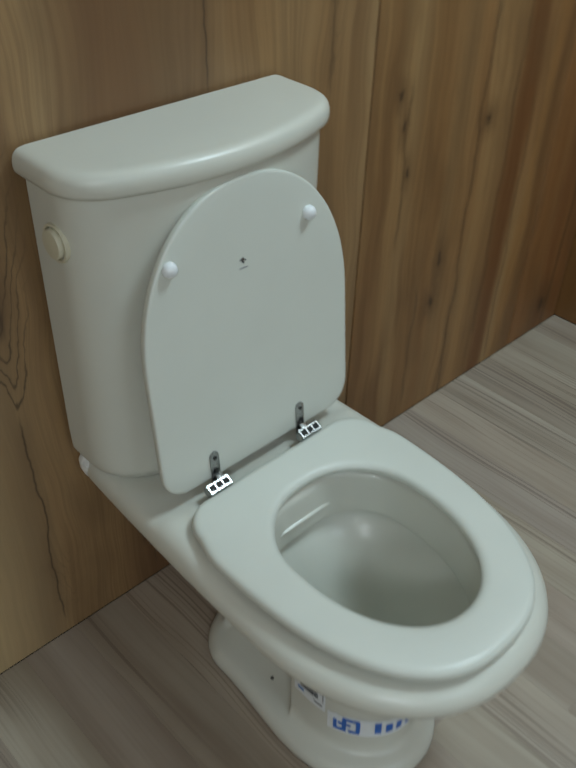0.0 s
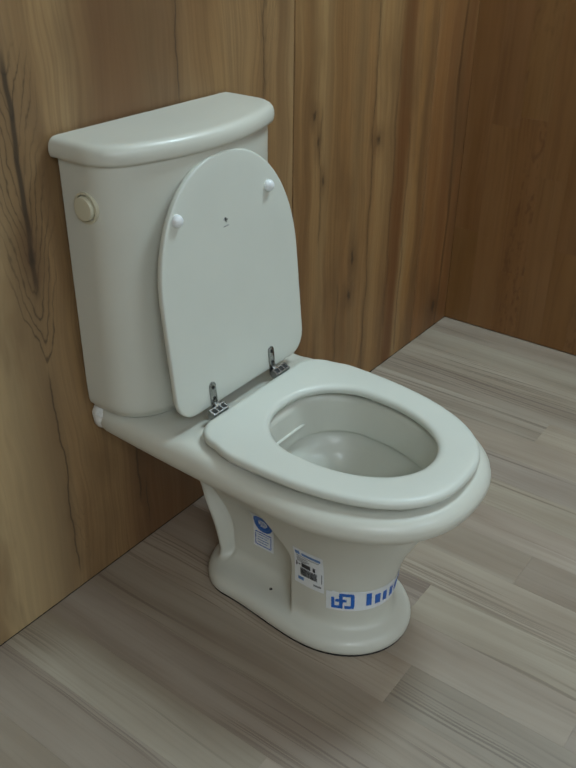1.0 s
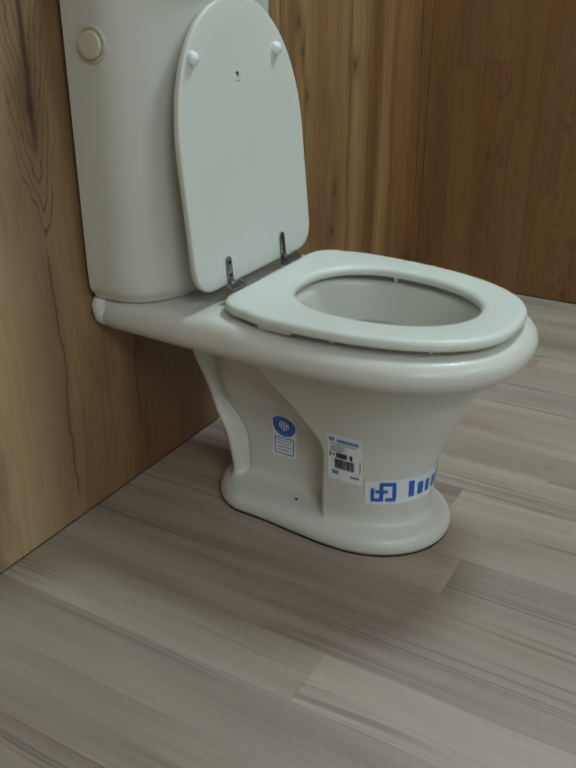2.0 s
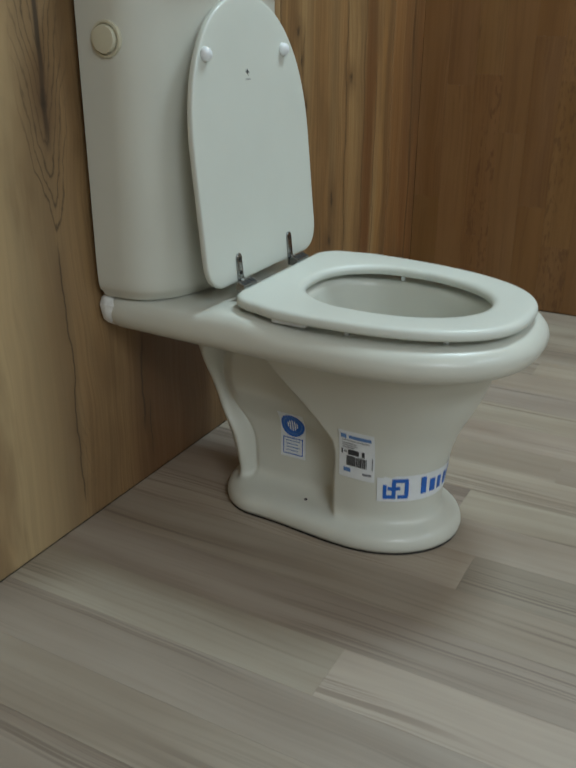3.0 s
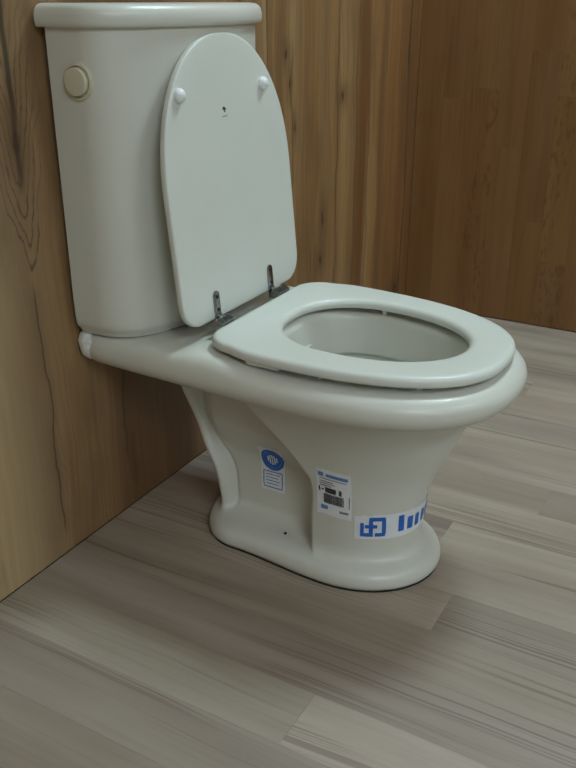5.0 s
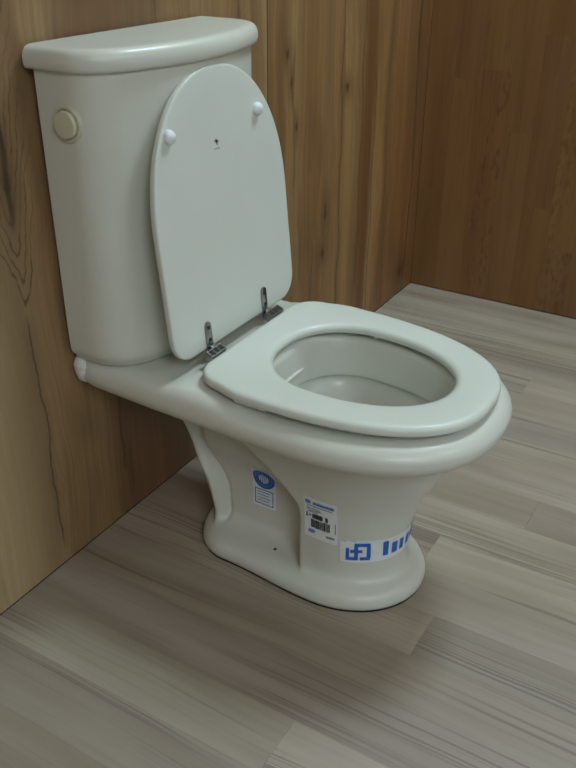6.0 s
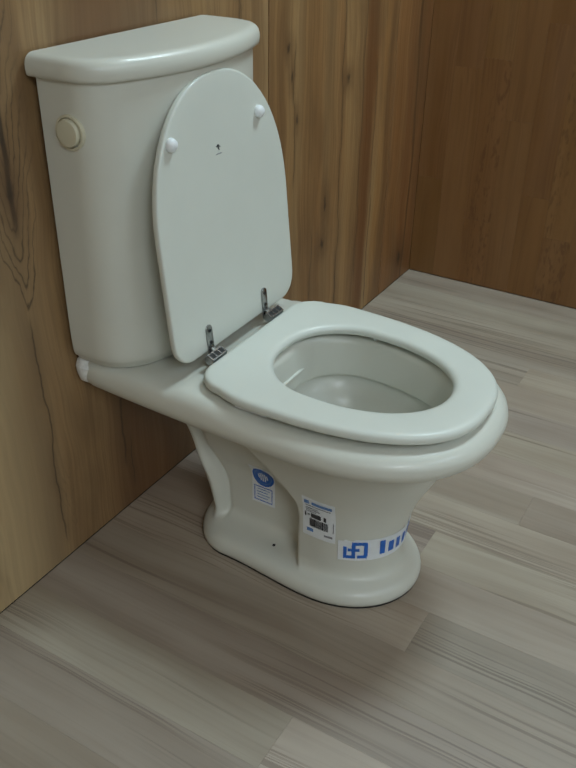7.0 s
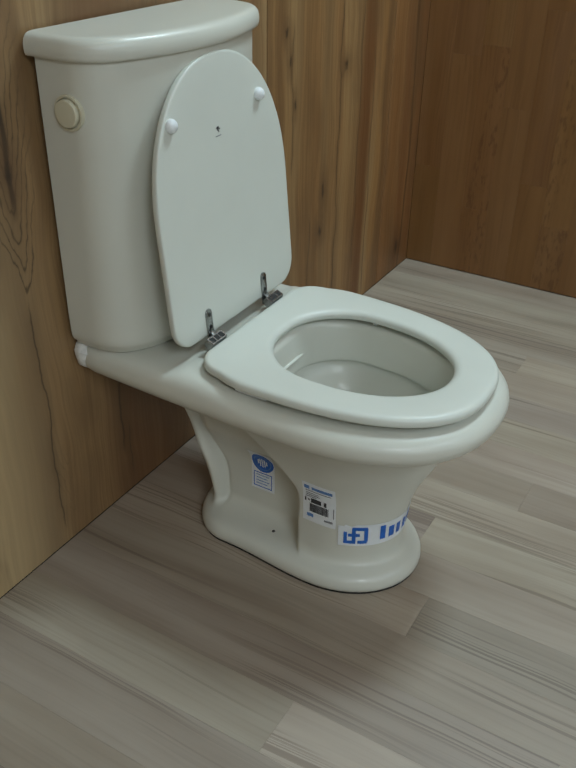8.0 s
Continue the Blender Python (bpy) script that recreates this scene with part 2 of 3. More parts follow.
def finish_mesh(name, bm, material, sharp=38):
    mesh = bpy.data.meshes.new(name)
    bmesh.ops.recalc_face_normals(bm, faces=bm.faces)
    bm.to_mesh(mesh)
    bm.free()
    mesh.materials.append(material)
    if sharp:
        mesh.polygons.foreach_set("use_smooth", [True] * len(mesh.polygons))
        mesh.set_sharp_from_angle(angle=radians(sharp))
    return mesh


def part(name, bm, material, parent, label="", sharp=38):
    ob = new(name, finish_mesh(name, bm, material, sharp))
    ob.parent = parent
    return tagged(ob, label)


def loft(rings, cap0=True, cap1=True, bm=None, closed=True):
    """Faces between rings of equally many points."""
    bm = bm or bmesh.new()
    rows = [[bm.verts.new(p) for p in ring] for ring in rings]
    count = len(rows[0])
    for a, b in zip(rows, rows[1:]):
        for i in range(count if closed else count - 1):
            j = (i + 1) % count
            bm.faces.new((a[i], a[j], b[j], b[i]))
    if cap0:
        bm.faces.new(rows[0][::-1])
    if cap1:
        bm.faces.new(rows[-1])
    return bm


def box(size, centre=(0, 0, 0), bevel=0.0, segments=2, bm=None, turn=None):
    own = bmesh.new()
    bmesh.ops.create_cube(own, size=1, matrix=Matrix.Diagonal((*size, 1)))
    if bevel:
        bmesh.ops.bevel(own, geom=own.edges[:], offset=bevel, segments=segments, affect="EDGES", profile=0.5)
    bmesh.ops.transform(own, matrix=Matrix.Translation(centre) @ (turn or Matrix()), verts=own.verts)
    if bm is None:
        return own
    mesh = bpy.data.meshes.new("joined")
    own.to_mesh(mesh)
    own.free()
    bm.from_mesh(mesh)
    bpy.data.meshes.remove(mesh)
    return bm


def turned(profile, count=32):
    """A solid of (radius, height) about z."""
    return loft([[(r * math.cos(a), r * math.sin(a), h) for a in np.linspace(0, math.tau, count, endpoint=False)] for r, h in profile])


def moved(bm, m):
    bmesh.ops.transform(bm, matrix=m, verts=bm.verts)
    return bm


def d_outline(cx, hw, back, mid, front, corner, power=2.0, n=400):
    """A closed outline: straight back with rounded corners, straight sides to mid, then a half ellipse to front. y falls from back to front."""
    pts = []
    for a in np.linspace(0, math.pi / 2, 24):
        pts.append((hw - corner + corner * math.sin(a), back - corner + corner * math.cos(a)))
    for y in np.linspace(back - corner, mid, 12)[1:]:
        pts.append((hw, y))
    for a in np.linspace(0, math.pi, 140)[1:-1]:
        c, s = math.cos(a), math.sin(a)
        pts.append((math.copysign(abs(c) ** (2 / power), c) * hw, mid - (mid - front) * s ** (2 / power)))
    pts += [(-x, y) for x, y in pts[34::-1]]
    pts += [(x, back) for x in np.linspace(corner - hw, hw - corner, 60)[1:-1]]
    return np.array(pts) + (cx, 0)


def egg_outline(cx, hb, hw, back, mid, front, corner, power=2.0):
    """A closed outline: straight back of half width hb with rounded corners, sides that swell to hw at mid, then a blunt half ellipse to front."""
    pts = [(hb - corner + corner * math.sin(a), back - corner + corner * math.cos(a)) for a in np.linspace(0, math.pi / 2, 24)]
    y0 = back - corner
    for y in np.linspace(y0, mid, 30)[1:]:
        t = (y - mid) / (y0 - mid)
        pts.append((hw - (hw - hb) * t * t, y))
    for a in np.linspace(0, math.pi / 2, 80)[1:]:
        c, s = max(math.cos(a), 0.0), math.sin(a)
        pts.append((hw * c ** (2 / power), mid - (mid - front) * s ** (2 / power)))
    pts += [(-x, y) for x, y in pts[-2::-1]]
    pts += [(x, back) for x in np.linspace(corner - hb, hb - corner, 60)[1:-1]]
    return np.array(pts) + (cx, 0)


def by_angle(outline, centre, count=168):
    """The outline's points met by even rays from centre."""
    rel = outline - centre
    ang = np.unwrap(np.arctan2(rel[:, 1], rel[:, 0]))
    rad = np.hypot(rel[:, 0], rel[:, 1])
    if ang[-1] < ang[0]:
        ang, rad = ang[::-1], rad[::-1]
    want = np.linspace(0, math.tau, count, endpoint=False)
    r = np.interp(want, np.r_[ang - math.tau, ang, ang + math.tau], np.r_[rad, rad, rad])
    return np.stack([np.cos(want) * r, np.sin(want) * r], 1) + centre


def inset(ring, d):
    """The closed ring moved inwards by d metres along its normals."""
    tangent = np.roll(ring, -1, 0) - np.roll(ring, 1, 0)
    normal = np.stack([-tangent[:, 1], tangent[:, 0]], 1)
    normal /= np.linalg.norm(normal, axis=1)[:, None]
    if np.sum(normal * (ring.mean(0) - ring)) < 0:
        normal = -normal
    return ring + normal * d


def at_height(ring, z):
    zs = z if np.ndim(z) else np.full(len(ring), z)
    return [(x, y, h) for (x, y), h in zip(ring, zs)]


# ---- the room ----


def structure(name, bm, material, label, category, sharp=0):
    ob = new(name, finish_mesh(name, bm, material, sharp))
    return tagged(ob, label, category, kind="structure")


def slab(name, x0, x1, y0, y1, z0, z1, material, label, category):
    return structure(name, box((x1 - x0, y1 - y0, z1 - z0), ((x0 + x1) / 2, (y0 + y1) / 2, (z0 + z1) / 2)), material, label, category)


floor = slab("floor", ROOM_X0, ROOM_X1 + 0.1, ROOM_Y0, 0.1, -0.12, -0.012, DARK, "greyed ash laminate floor of long narrow strips", "floor")
wall_north = slab("wall_north", ROOM_X0, ROOM_X1 + 0.1, 0.012, 0.14, -0.012, ROOM_H, DARK, "wall clad in wide vertical rustic honey-brown boards", "wall")
wall_east = slab("wall_east", ROOM_X1 + 0.012, ROOM_X1 + 0.14, ROOM_Y0, 0.0115, -0.012, ROOM_H, DARK, "wall clad in narrow reddish-brown vertical wood strips", "wall")
# added walls and ceiling out of view; they enclose and bounce the lamps' light
slab("unseen_wall_west", ROOM_X0 - 0.12, ROOM_X0, ROOM_Y0, 0.14, -0.12, ROOM_H, PAINTED, "added unseen wall, plain cream, that closes the room", "wall")
slab("unseen_wall_south", ROOM_X0 - 0.12, ROOM_X1 + 0.14, ROOM_Y0 - 0.12, ROOM_Y0, -0.12, ROOM_H, PAINTED, "added unseen wall, plain cream, that closes the room", "wall")
slab("ceiling", ROOM_X0 - 0.12, ROOM_X1 + 0.14, ROOM_Y0 - 0.12, 0.14, ROOM_H, ROOM_H + 0.1, CEILING_PAINT, "added unseen ceiling, plain white, that closes the room", "ceiling")

# ---- the toilet ----
toilet = tagged(new("toilet"), "bone ceramic toilet with raised seat lid, standing on laminate floor", "toilet")

N_SIDE = 240
RIM_Z0, RIM_Z1 = 0.3325, 0.390


def smooth(a, b, v):
    t = np.clip((v - a) / (b - a), 0, 1)
    return t * t * (3 - 2 * t)


def spline(z, zs, vs):
    """A smooth curve through the values vs at the heights zs."""
    zs, vs = np.array(zs), np.array(vs)
    slope = np.gradient(vs, zs)
    i = int(np.clip(np.searchsorted(zs, z) - 1, 0, len(zs) - 2))
    h = zs[i + 1] - zs[i]
    t = (z - zs[i]) / h
    return (vs[i] * (1 + 2 * t) * (1 - t) ** 2 + slope[i] * h * t * (1 - t) ** 2 + vs[i + 1] * t * t * (3 - 2 * t) + slope[i + 1] * h * t * t * (t - 1))


def column(z):
    """Half width and front of the bowl's column, and the rear edge of the foot, at a height."""
    zs = [0.0, 0.06, 0.12, 0.18, 0.24, 0.30, 0.34]
    hw = spline(z, zs, [0.094, 0.093, 0.0945, 0.0985, 0.1145, 0.138, 0.146])
    front = spline(z, zs, [-0.542, -0.540, -0.5445, -0.559, -0.587, -0.6095, -0.620])
    rear = spline(z, [0.0, 0.05, 0.18, 0.27, 0.34], [-0.172, -0.168, -0.130, -0.098, -0.080])
    return hw, front, rear


def half_width(y, z):
    """Half width of the pedestal at y and z: column in front, recessed side panel, rib at the rear."""
    hw, front, rear = column(z)
    mid = -0.42
    u = np.clip((mid - y) / (mid - front), 0, 1)
    col = hw * np.sqrt(np.clip(1 - u ** 2, 0, 1))
    panel = 0.0435 + 0.006 * smooth(0.14, 0.22, z) - 0.012 * smooth(0.21, 0.31, z) - 0.002 * smooth(-0.335, -0.36, y)
    rib = 0.065 + 0.015 * smooth(0.1, 0.32, z)
    edge = spline(z, [0.0, 0.10, 0.163, 0.176, 0.190, 0.29, 0.34], [-0.372, -0.372, -0.3715, -0.368, -0.358, -0.285, -0.25])
    rib_edge = spline(z, [0.0, 0.07, 0.125, 0.185, 0.25, 0.34], [-0.202, -0.202, -0.196, -0.156, -0.138, -0.172])
    # the trap swells out between the rear rib and the column
    panel = panel + 0.020 * smooth(0.15, 0.215, z) * smooth(rib_edge - 0.006, rib_edge - 0.042, y) * smooth(edge + 0.004, edge + 0.034, y)
    w = panel + (col - panel) * smooth(edge + 0.011, edge - 0.018, y)
    w = w + (rib - w) * smooth(rib_edge - 0.010, rib_edge + 0.017, y)
    w = w - 0.0045 * np.exp(-((y - rib_edge + 0.007) / 0.005) ** 2) * smooth(0.30, 0.27, z)
    r = 0.035
    v = np.clip((y - (rear - r)) / r, 0, 1)
    return w * np.sqrt(np.clip(1 - v ** 2, 0, 1))


def side_y(rear, front):
    return rear + (front - rear) * (0.5 - 0.5 * np.cos(np.linspace(0, math.pi, N_SIDE)))


def mirrored(w, y):
    left = np.stack([-w, y], 1)
    right = np.stack([w, y], 1)[::-1]
    return np.concatenate([left, right[1:-1]])


def pedestal_ring(z):
    _, front, rear = column(z)
    y = side_y(rear, front)
    return mirrored(half_width(y, z), y)


def foot_ring():
    y = side_y(-0.148, -0.575)
    mid, back = -0.42, -0.24
    base = 0.116 + 0.012 * smooth(-0.25, -0.42, y)
    u = np.where(y < mid, (mid - y) / (mid + 0.575), np.where(y > back, (y - back) / (-0.148 - back), 0))
    return mirrored(base * np.sqrt(np.clip(1 - np.clip(u, 0, 1) ** 2.1, 0, 1)), y)


def pan_mesh():
    bm = bmesh.new()
    foot, ped = foot_ring(), pedestal_ring(0.055)
    rings = [at_height(inset(foot, 0.008), 0.0034), at_height(inset(foot, 0.0035), 0.0040), at_height(inset(foot, 0.0010), 0.0070), at_height(foot, 0.012)]
    for z, d in ((0.018, 0.0005), (0.025, 0.003), (0.030, 0.0075), (0.0335, 0.013), (0.0355, 0.019)):
        rings.append(at_height(inset(foot, d), z))
    last = inset(foot, 0.019)
    for s, z in ((0.35, 0.0375), (0.62, 0.0395), (0.82, 0.0435), (0.94, 0.049), (1.0, 0.057)):
        rings.append(at_height(last + (ped - last) * s, z))
    for z in np.linspace(0.062, 0.344, 150):
        rings.append(at_height(pedestal_ring(z), z))
    loft(rings, True, False, bm)

    centre = (0.0, -0.36)
    outer = by_angle(egg_outline(0.005, 0.197, 0.2085, -0.006, -0.417, -0.677, 0.03, 2.25), centre, 200)
    hole = by_angle(d_outline(0.004, 0.126, -0.300, -0.42, -0.602, 0.1, 2.0), (0.0, -0.46), 200)
    rows = []
    for d, f in ((0.066, 0.02), (0.048, 0.01), (0.030, 0.0), (0.020, 0.0), (0.012, 0.04), (0.005, 0.17), (0.0015, 0.30), (0.0, 0.44), (0.002, 0.64), (0.007, 0.81), (0.014, 0.93), (0.023, 0.985)):
        z = RIM_Z0 + (RIM_Z1 - RIM_Z0) * f
        ring = inset(outer, d)
        rows.append((ring, np.full(len(ring), z)))
    inner_edge = inset(hole, -0.010)
    base = inset(outer, 0.032)
    for s in np.linspace(0.0, 1.0, 22):
        rows.append((base + (inner_edge - base) * s, np.full(len(base), RIM_Z1)))
    for d, z in ((-0.005, RIM_Z1 - 0.002), (-0.001, RIM_Z1 - 0.007), (0.0005, RIM_Z1 - 0.014), (0.0025, 0.352), (0.0050, 0.332), (0.0070, 0.3145), (0.0065, 0.3115), (0.0048, 0.3100), (0.0010, 0.3120), (-0.0035, 0.3200), (-0.0055, 0.3120), (-0.0050, 0.304), (-0.002, 0.292)):
        rows.append((inset(hole, d), np.full(len(hole), z)))
    for hw, back, front, z in ((0.124, -0.308, -0.600, 0.279), (0.109, -0.330, -0.585, 0.255), (0.096, -0.342, -0.562, 0.220),
                               (0.085, -0.368, -0.540, 0.185), (0.074, -0.386, -0.524, 0.158), (0.060, -0.393, -0.510, 0.140), (0.047, -0.398, -0.496, 0.131), (0.042, -0.401, -0.490, 0.122),
                               (0.040, -0.402, -0.487, 0.080), (0.038, -0.403, -0.485, 0.020)):
        mid = back + (front - back) * 0.42
        ring = by_angle(d_outline(0.0, hw, back, mid, front, min(hw, back - mid) * 0.9, 2.0), (0.0, (back + front) / 2), 200)
        rows.append((ring, np.full(len(ring), z)))
    rings = []
    for ring, z in rows:
        # the deck behind the seat is stepped down
        step = 0.005 * smooth(-0.214, -0.196, ring[:, 1]) * smooth(0.380, 0.390, z)
        # and the rim dips under the seat ring, so that a gap shows
        dip = 0.0085 * smooth(-0.262, -0.37, ring[:, 1]) * smooth(0.350, 0.389, z)
        rings.append(at_height(ring, z - step - dip))
    loft(rings, False, True, bm)
    # flat underside of the deck behind the bowl
    box((0.346, 0.29, 0.006), (0.005, -0.163, RIM_Z0 + 0.0042), 0.002, 1, bm)
    return bm


pan = part("pan", pan_mesh(), CERAMIC, toilet, "bone glazed ceramic pan with flared rim", 50)

# black disc paints the darkness inside the outlet
part("outlet_shade_disc", moved(turned([(0.001, 0.100), (0.0375, 0.100), (0.0375, 0.090)], 32), pose(0, -0.444, 0)), DARK, pan, "dark disc standing in for the shaded outlet of the bowl")
# near-black strip fills the gap under the foot in place of its contact shade
part("foot_shade_strip", loft([at_height(inset(foot_ring(), 0.0035), z) for z in (0.0, 0.0036)]), DARK, pan, "dark strip standing in for the shade under the foot", 0)
# bolt hole on the foot
part("bolt_hole", moved(turned([(0.0030, -0.001), (0.0030, 0.0012)], 12), pose(-0.076, -0.328, 0.0375, 0, -12, 0)), DARK, pan, "small dark fixing hole")


def sealant_bead():
    rng = random.Random(4)
    spots = []
    for x, z in ((-0.150, 0.384), (-0.166, 0.383), (-0.178, 0.378), (-0.1845, 0.369), (-0.186, 0.359), (-0.182, 0.348), (-0.174, 0.341), (-0.160, 0.3375), (-0.145, 0.338)):
        spots.append((x, -0.016 - rng.uniform(0, 0.005), z, 0.0075 + rng.uniform(-0.0015, 0.0025)))
    rings = []
    for i, (x, y, z, r) in enumerate(spots):
        a, b = spots[max(i - 1, 0)], spots[min(i + 1, len(spots) - 1)]
        tx, tz = b[0] - a[0], b[2] - a[2]
        size = math.hypot(tx, tz)
        nx, nz = -tz / size, tx / size
        rings.append([(x + nx * r * math.cos(t), y + 1.9 * r * math.sin(t), z + nz * r * math.cos(t)) for t in np.linspace(0, math.tau, 10, endpoint=False)])
    return loft(rings)


part("sealant_bead", sealant_bead(), SEALANT, pan, "rough white sealant at the wall end")

# ---- tank ----
TANK_Z0, TANK_Z1 = 0.3862, 0.843


def bowed_outline(hw, front, turn, radius, back, cx, n=40):
    """Plan with a flat back, flat sides as far as turn, rounded corners and a bowed front."""
    bow = lambda x: front + (turn - front) * (x / hw) ** 2
    right = [(hw, back)]
    for t in np.linspace(0, 1, 14):
        p0, p1, p2 = (hw, turn + radius), (hw, turn), (hw - radius, bow(hw - radius))
        right.append(tuple((1 - t) ** 2 * p0[i] + 2 * t * (1 - t) * p1[i] + t * t * p2[i] for i in (0, 1)))
    right += [(x, bow(x)) for x in np.linspace(hw - radius, 0, n)[1:]]
    return np.array(right + [(-x, y) for x, y in right[-2::-1]]) + (cx, 0)


def tank_outline(grow, z=0.84, back=-0.0165):
    """Plan of the tank; its corners are rounder towards the bottom."""
    return bowed_outline(0.2045 + grow, -0.1655 - grow, -0.112 - 0.5 * grow, 0.054 - 0.014 * float(smooth(0.38, 0.80, z)), back, 0.0042)


def tank_lid_outline(grow, back=-0.0075):
    """Plan of the tank's lid, which overhangs the tank."""
    return bowed_outline(0.2143 + grow, -0.1735 - grow, -0.119 - 0.5 * grow, 0.046, back, 0.0058)


def tank_mesh():
    rows = []
    for grow, h in ((-0.024, 0.0), (-0.014, 0.001), (-0.0115, 0.005), (-0.0100, 0.0085), (-0.0045, 0.0135), (-0.002, 0.020), (-0.001, 0.030)):
        rows.append(at_height(tank_outline(grow, TANK_Z0), TANK_Z0 + h))
    for z in np.linspace(TANK_Z0 + 0.06, TANK_Z1, 12):
        rows.append(at_height(tank_outline(0.0, z), z))
    return loft(rows)


tank = part("tank", tank_mesh(), CERAMIC, toilet, "bone ceramic cistern with bowed front")
rows = []
for grow, z in ((-0.008, 0.8405), (-0.003, 0.8392), (-0.0008, 0.8405), (0.0004, 0.8445), (0.001, 0.8500), (0.0006, 0.8555), (-0.001, 0.8608), (-0.004, 0.8650), (-0.008, 0.8678), (-0.013, 0.8692), (-0.020, 0.8697)):
    rows.append(at_height(tank_lid_outline(grow), z))
part("tank_lid", loft(rows), CERAMIC, tank, "overhanging ceramic lid with bullnose edge", 50)
part("gasket", loft([at_height(tank_outline(-0.036, TANK_Z0), 0.378), at_height(tank_outline(-0.036, TANK_Z0), TANK_Z0 + 0.002)]), DARK, tank)

# flush button on the side face
BUTTON_AT = Matrix.Translation((-0.2006, -0.069, 0.770)) @ Euler((0, 0, radians(1))).to_matrix().to_4x4() @ Euler((0, radians(-90), 0)).to_matrix().to_4x4()
ring = part("button_ring", moved(turned([(0.0250, -0.004), (0.0250, 0.0015), (0.0245, 0.003), (0.0215, 0.0032), (0.0205, 0.001), (0.0200, -0.003)], 48), BUTTON_AT), BUTTON, tank, "ivory plastic collar")
part("flush_button", moved(turned([(0.0190, -0.003), (0.0190, 0.0068), (0.0180, 0.0083), (0.0160, 0.0087), (0.0005, 0.0080)], 48), BUTTON_AT), BUTTON, tank, "round ivory plastic flush button")

# ---- seat ring ----
SEAT_Z0, SEAT_Z1, SEAT_LEAN = 0.3930, 0.4095, 0.0153


def seat_rise(y):
    """The seat ring lies a little lower at its front."""
    return SEAT_LEAN * (y + 0.45)


def seat_mesh():
    centre = (0.005, -0.45)
    outer = by_angle(egg_outline(0.002, 0.1755, 0.1862, -0.2335, -0.335, -0.6560, 0.052, 2.5), centre, 220)
    hole = by_angle(d_outline(0.0035, 0.1166, -0.300, -0.424, -0.5900, 0.108, 2.1), centre, 220)
    thick = SEAT_Z1 - SEAT_Z0
    rows = []
    for d, f in ((0.010, 0.0), (0.0035, 0.02), (0.0012, 0.12), (0.0, 0.30), (0.0002, 0.50), (0.0014, 0.72), (0.0040, 0.89), (0.008, 0.965), (0.014, 1.0)):
        ring = inset(outer, d)
        rows.append(at_height(ring, SEAT_Z0 + thick * f + seat_rise(ring[:, 1])))
    for d, f in ((-0.014, 1.0), (-0.008, 0.95), (-0.004, 0.84), (-0.0012, 0.64), (0.0, 0.40), (-0.002, 0.08), (-0.006, 0.0)):
        ring = inset(hole, d)
        rows.append(at_height(ring, SEAT_Z0 + thick * f + seat_rise(ring[:, 1])))
    rows.append(rows[0])
    bm = loft(rows, False, False)
    bmesh.ops.remove_doubles(bm, verts=bm.verts, dist=1e-6)
    return bm


seat = part("seat_ring", seat_mesh(), SEAT_PAINT, toilet, "bone painted oval seat ring", 50)
for x, y in ((-0.119, -0.566), (-0.155, -0.43), (0.128, -0.54), (0.143, -0.40)):
    part("bumper", moved(turned([(0.0030, 0.0), (0.0040, 0.0014), (0.0042, 0.0138)], 16), pose(x, y, SEAT_Z0 + seat_rise(y) - 0.0130)), WHITE_PLASTIC, seat, "small pale rubber bumper")
part("mounting_plate", box((0.016, 0.055, 0.006), (-0.168, -0.345, SEAT_Z0 + seat_rise(-0.345) - 0.0032), 0.001), WHITE_PLASTIC, seat, "white plastic plate under the seat")

# ---- raised lid ----
LID_BASE, LID_TILT = Vector((0.008, -0.2095, 0.412)), -5.6


def lid_place():
    """Lid outline drawn flat (x, up the lid), face towards -y, leaned back on the tank."""
    return Matrix.Translation(LID_BASE) @ Euler((radians(LID_TILT), 0, 0)).to_matrix().to_4x4()


def lid_mesh():
    flat = d_outline(0.0, 0.1775, 0.0, -0.20, -0.420, 0.042, 2.15)
    flat[:, 1] *= -1
    ring = by_angle(flat, (0.0, 0.2), 180)
    rows = []
    for d, y in ((0.03, 0.0), (0.005, 0.0), (0.0018, 0.0004), (0.0005, 0.0012), (0.0, 0.0024), (0.0, 0.0082), (0.0005, 0.0096), (0.0018, 0.0105), (0.012, 0.0108)):
        rows.append([(x, y, v) for x, v in inset(ring, d)])
    return moved(loft(rows), lid_place())


cover = part("seat_lid", lid_mesh(), SEAT_PAINT, toilet, "bone painted seat lid, raised and leaning on the cistern", 50)
for x, v in ((-0.118, 0.3395), (0.113, 0.3395)):
    bm = turned([(0.0092, 0.0), (0.0102, 0.002), (0.0098, 0.006), (0.0074, 0.0098), (0.0035, 0.0116), (0.0005, 0.0120)], 24)
    part("lid_pad", moved(bm, lid_place() @ Matrix.Translation((x - LID_BASE.x, 0.0005, v)) @ Euler((radians(90), 0, 0)).to_matrix().to_4x4()), WHITE_PLASTIC, cover, "domed white rubber pad")


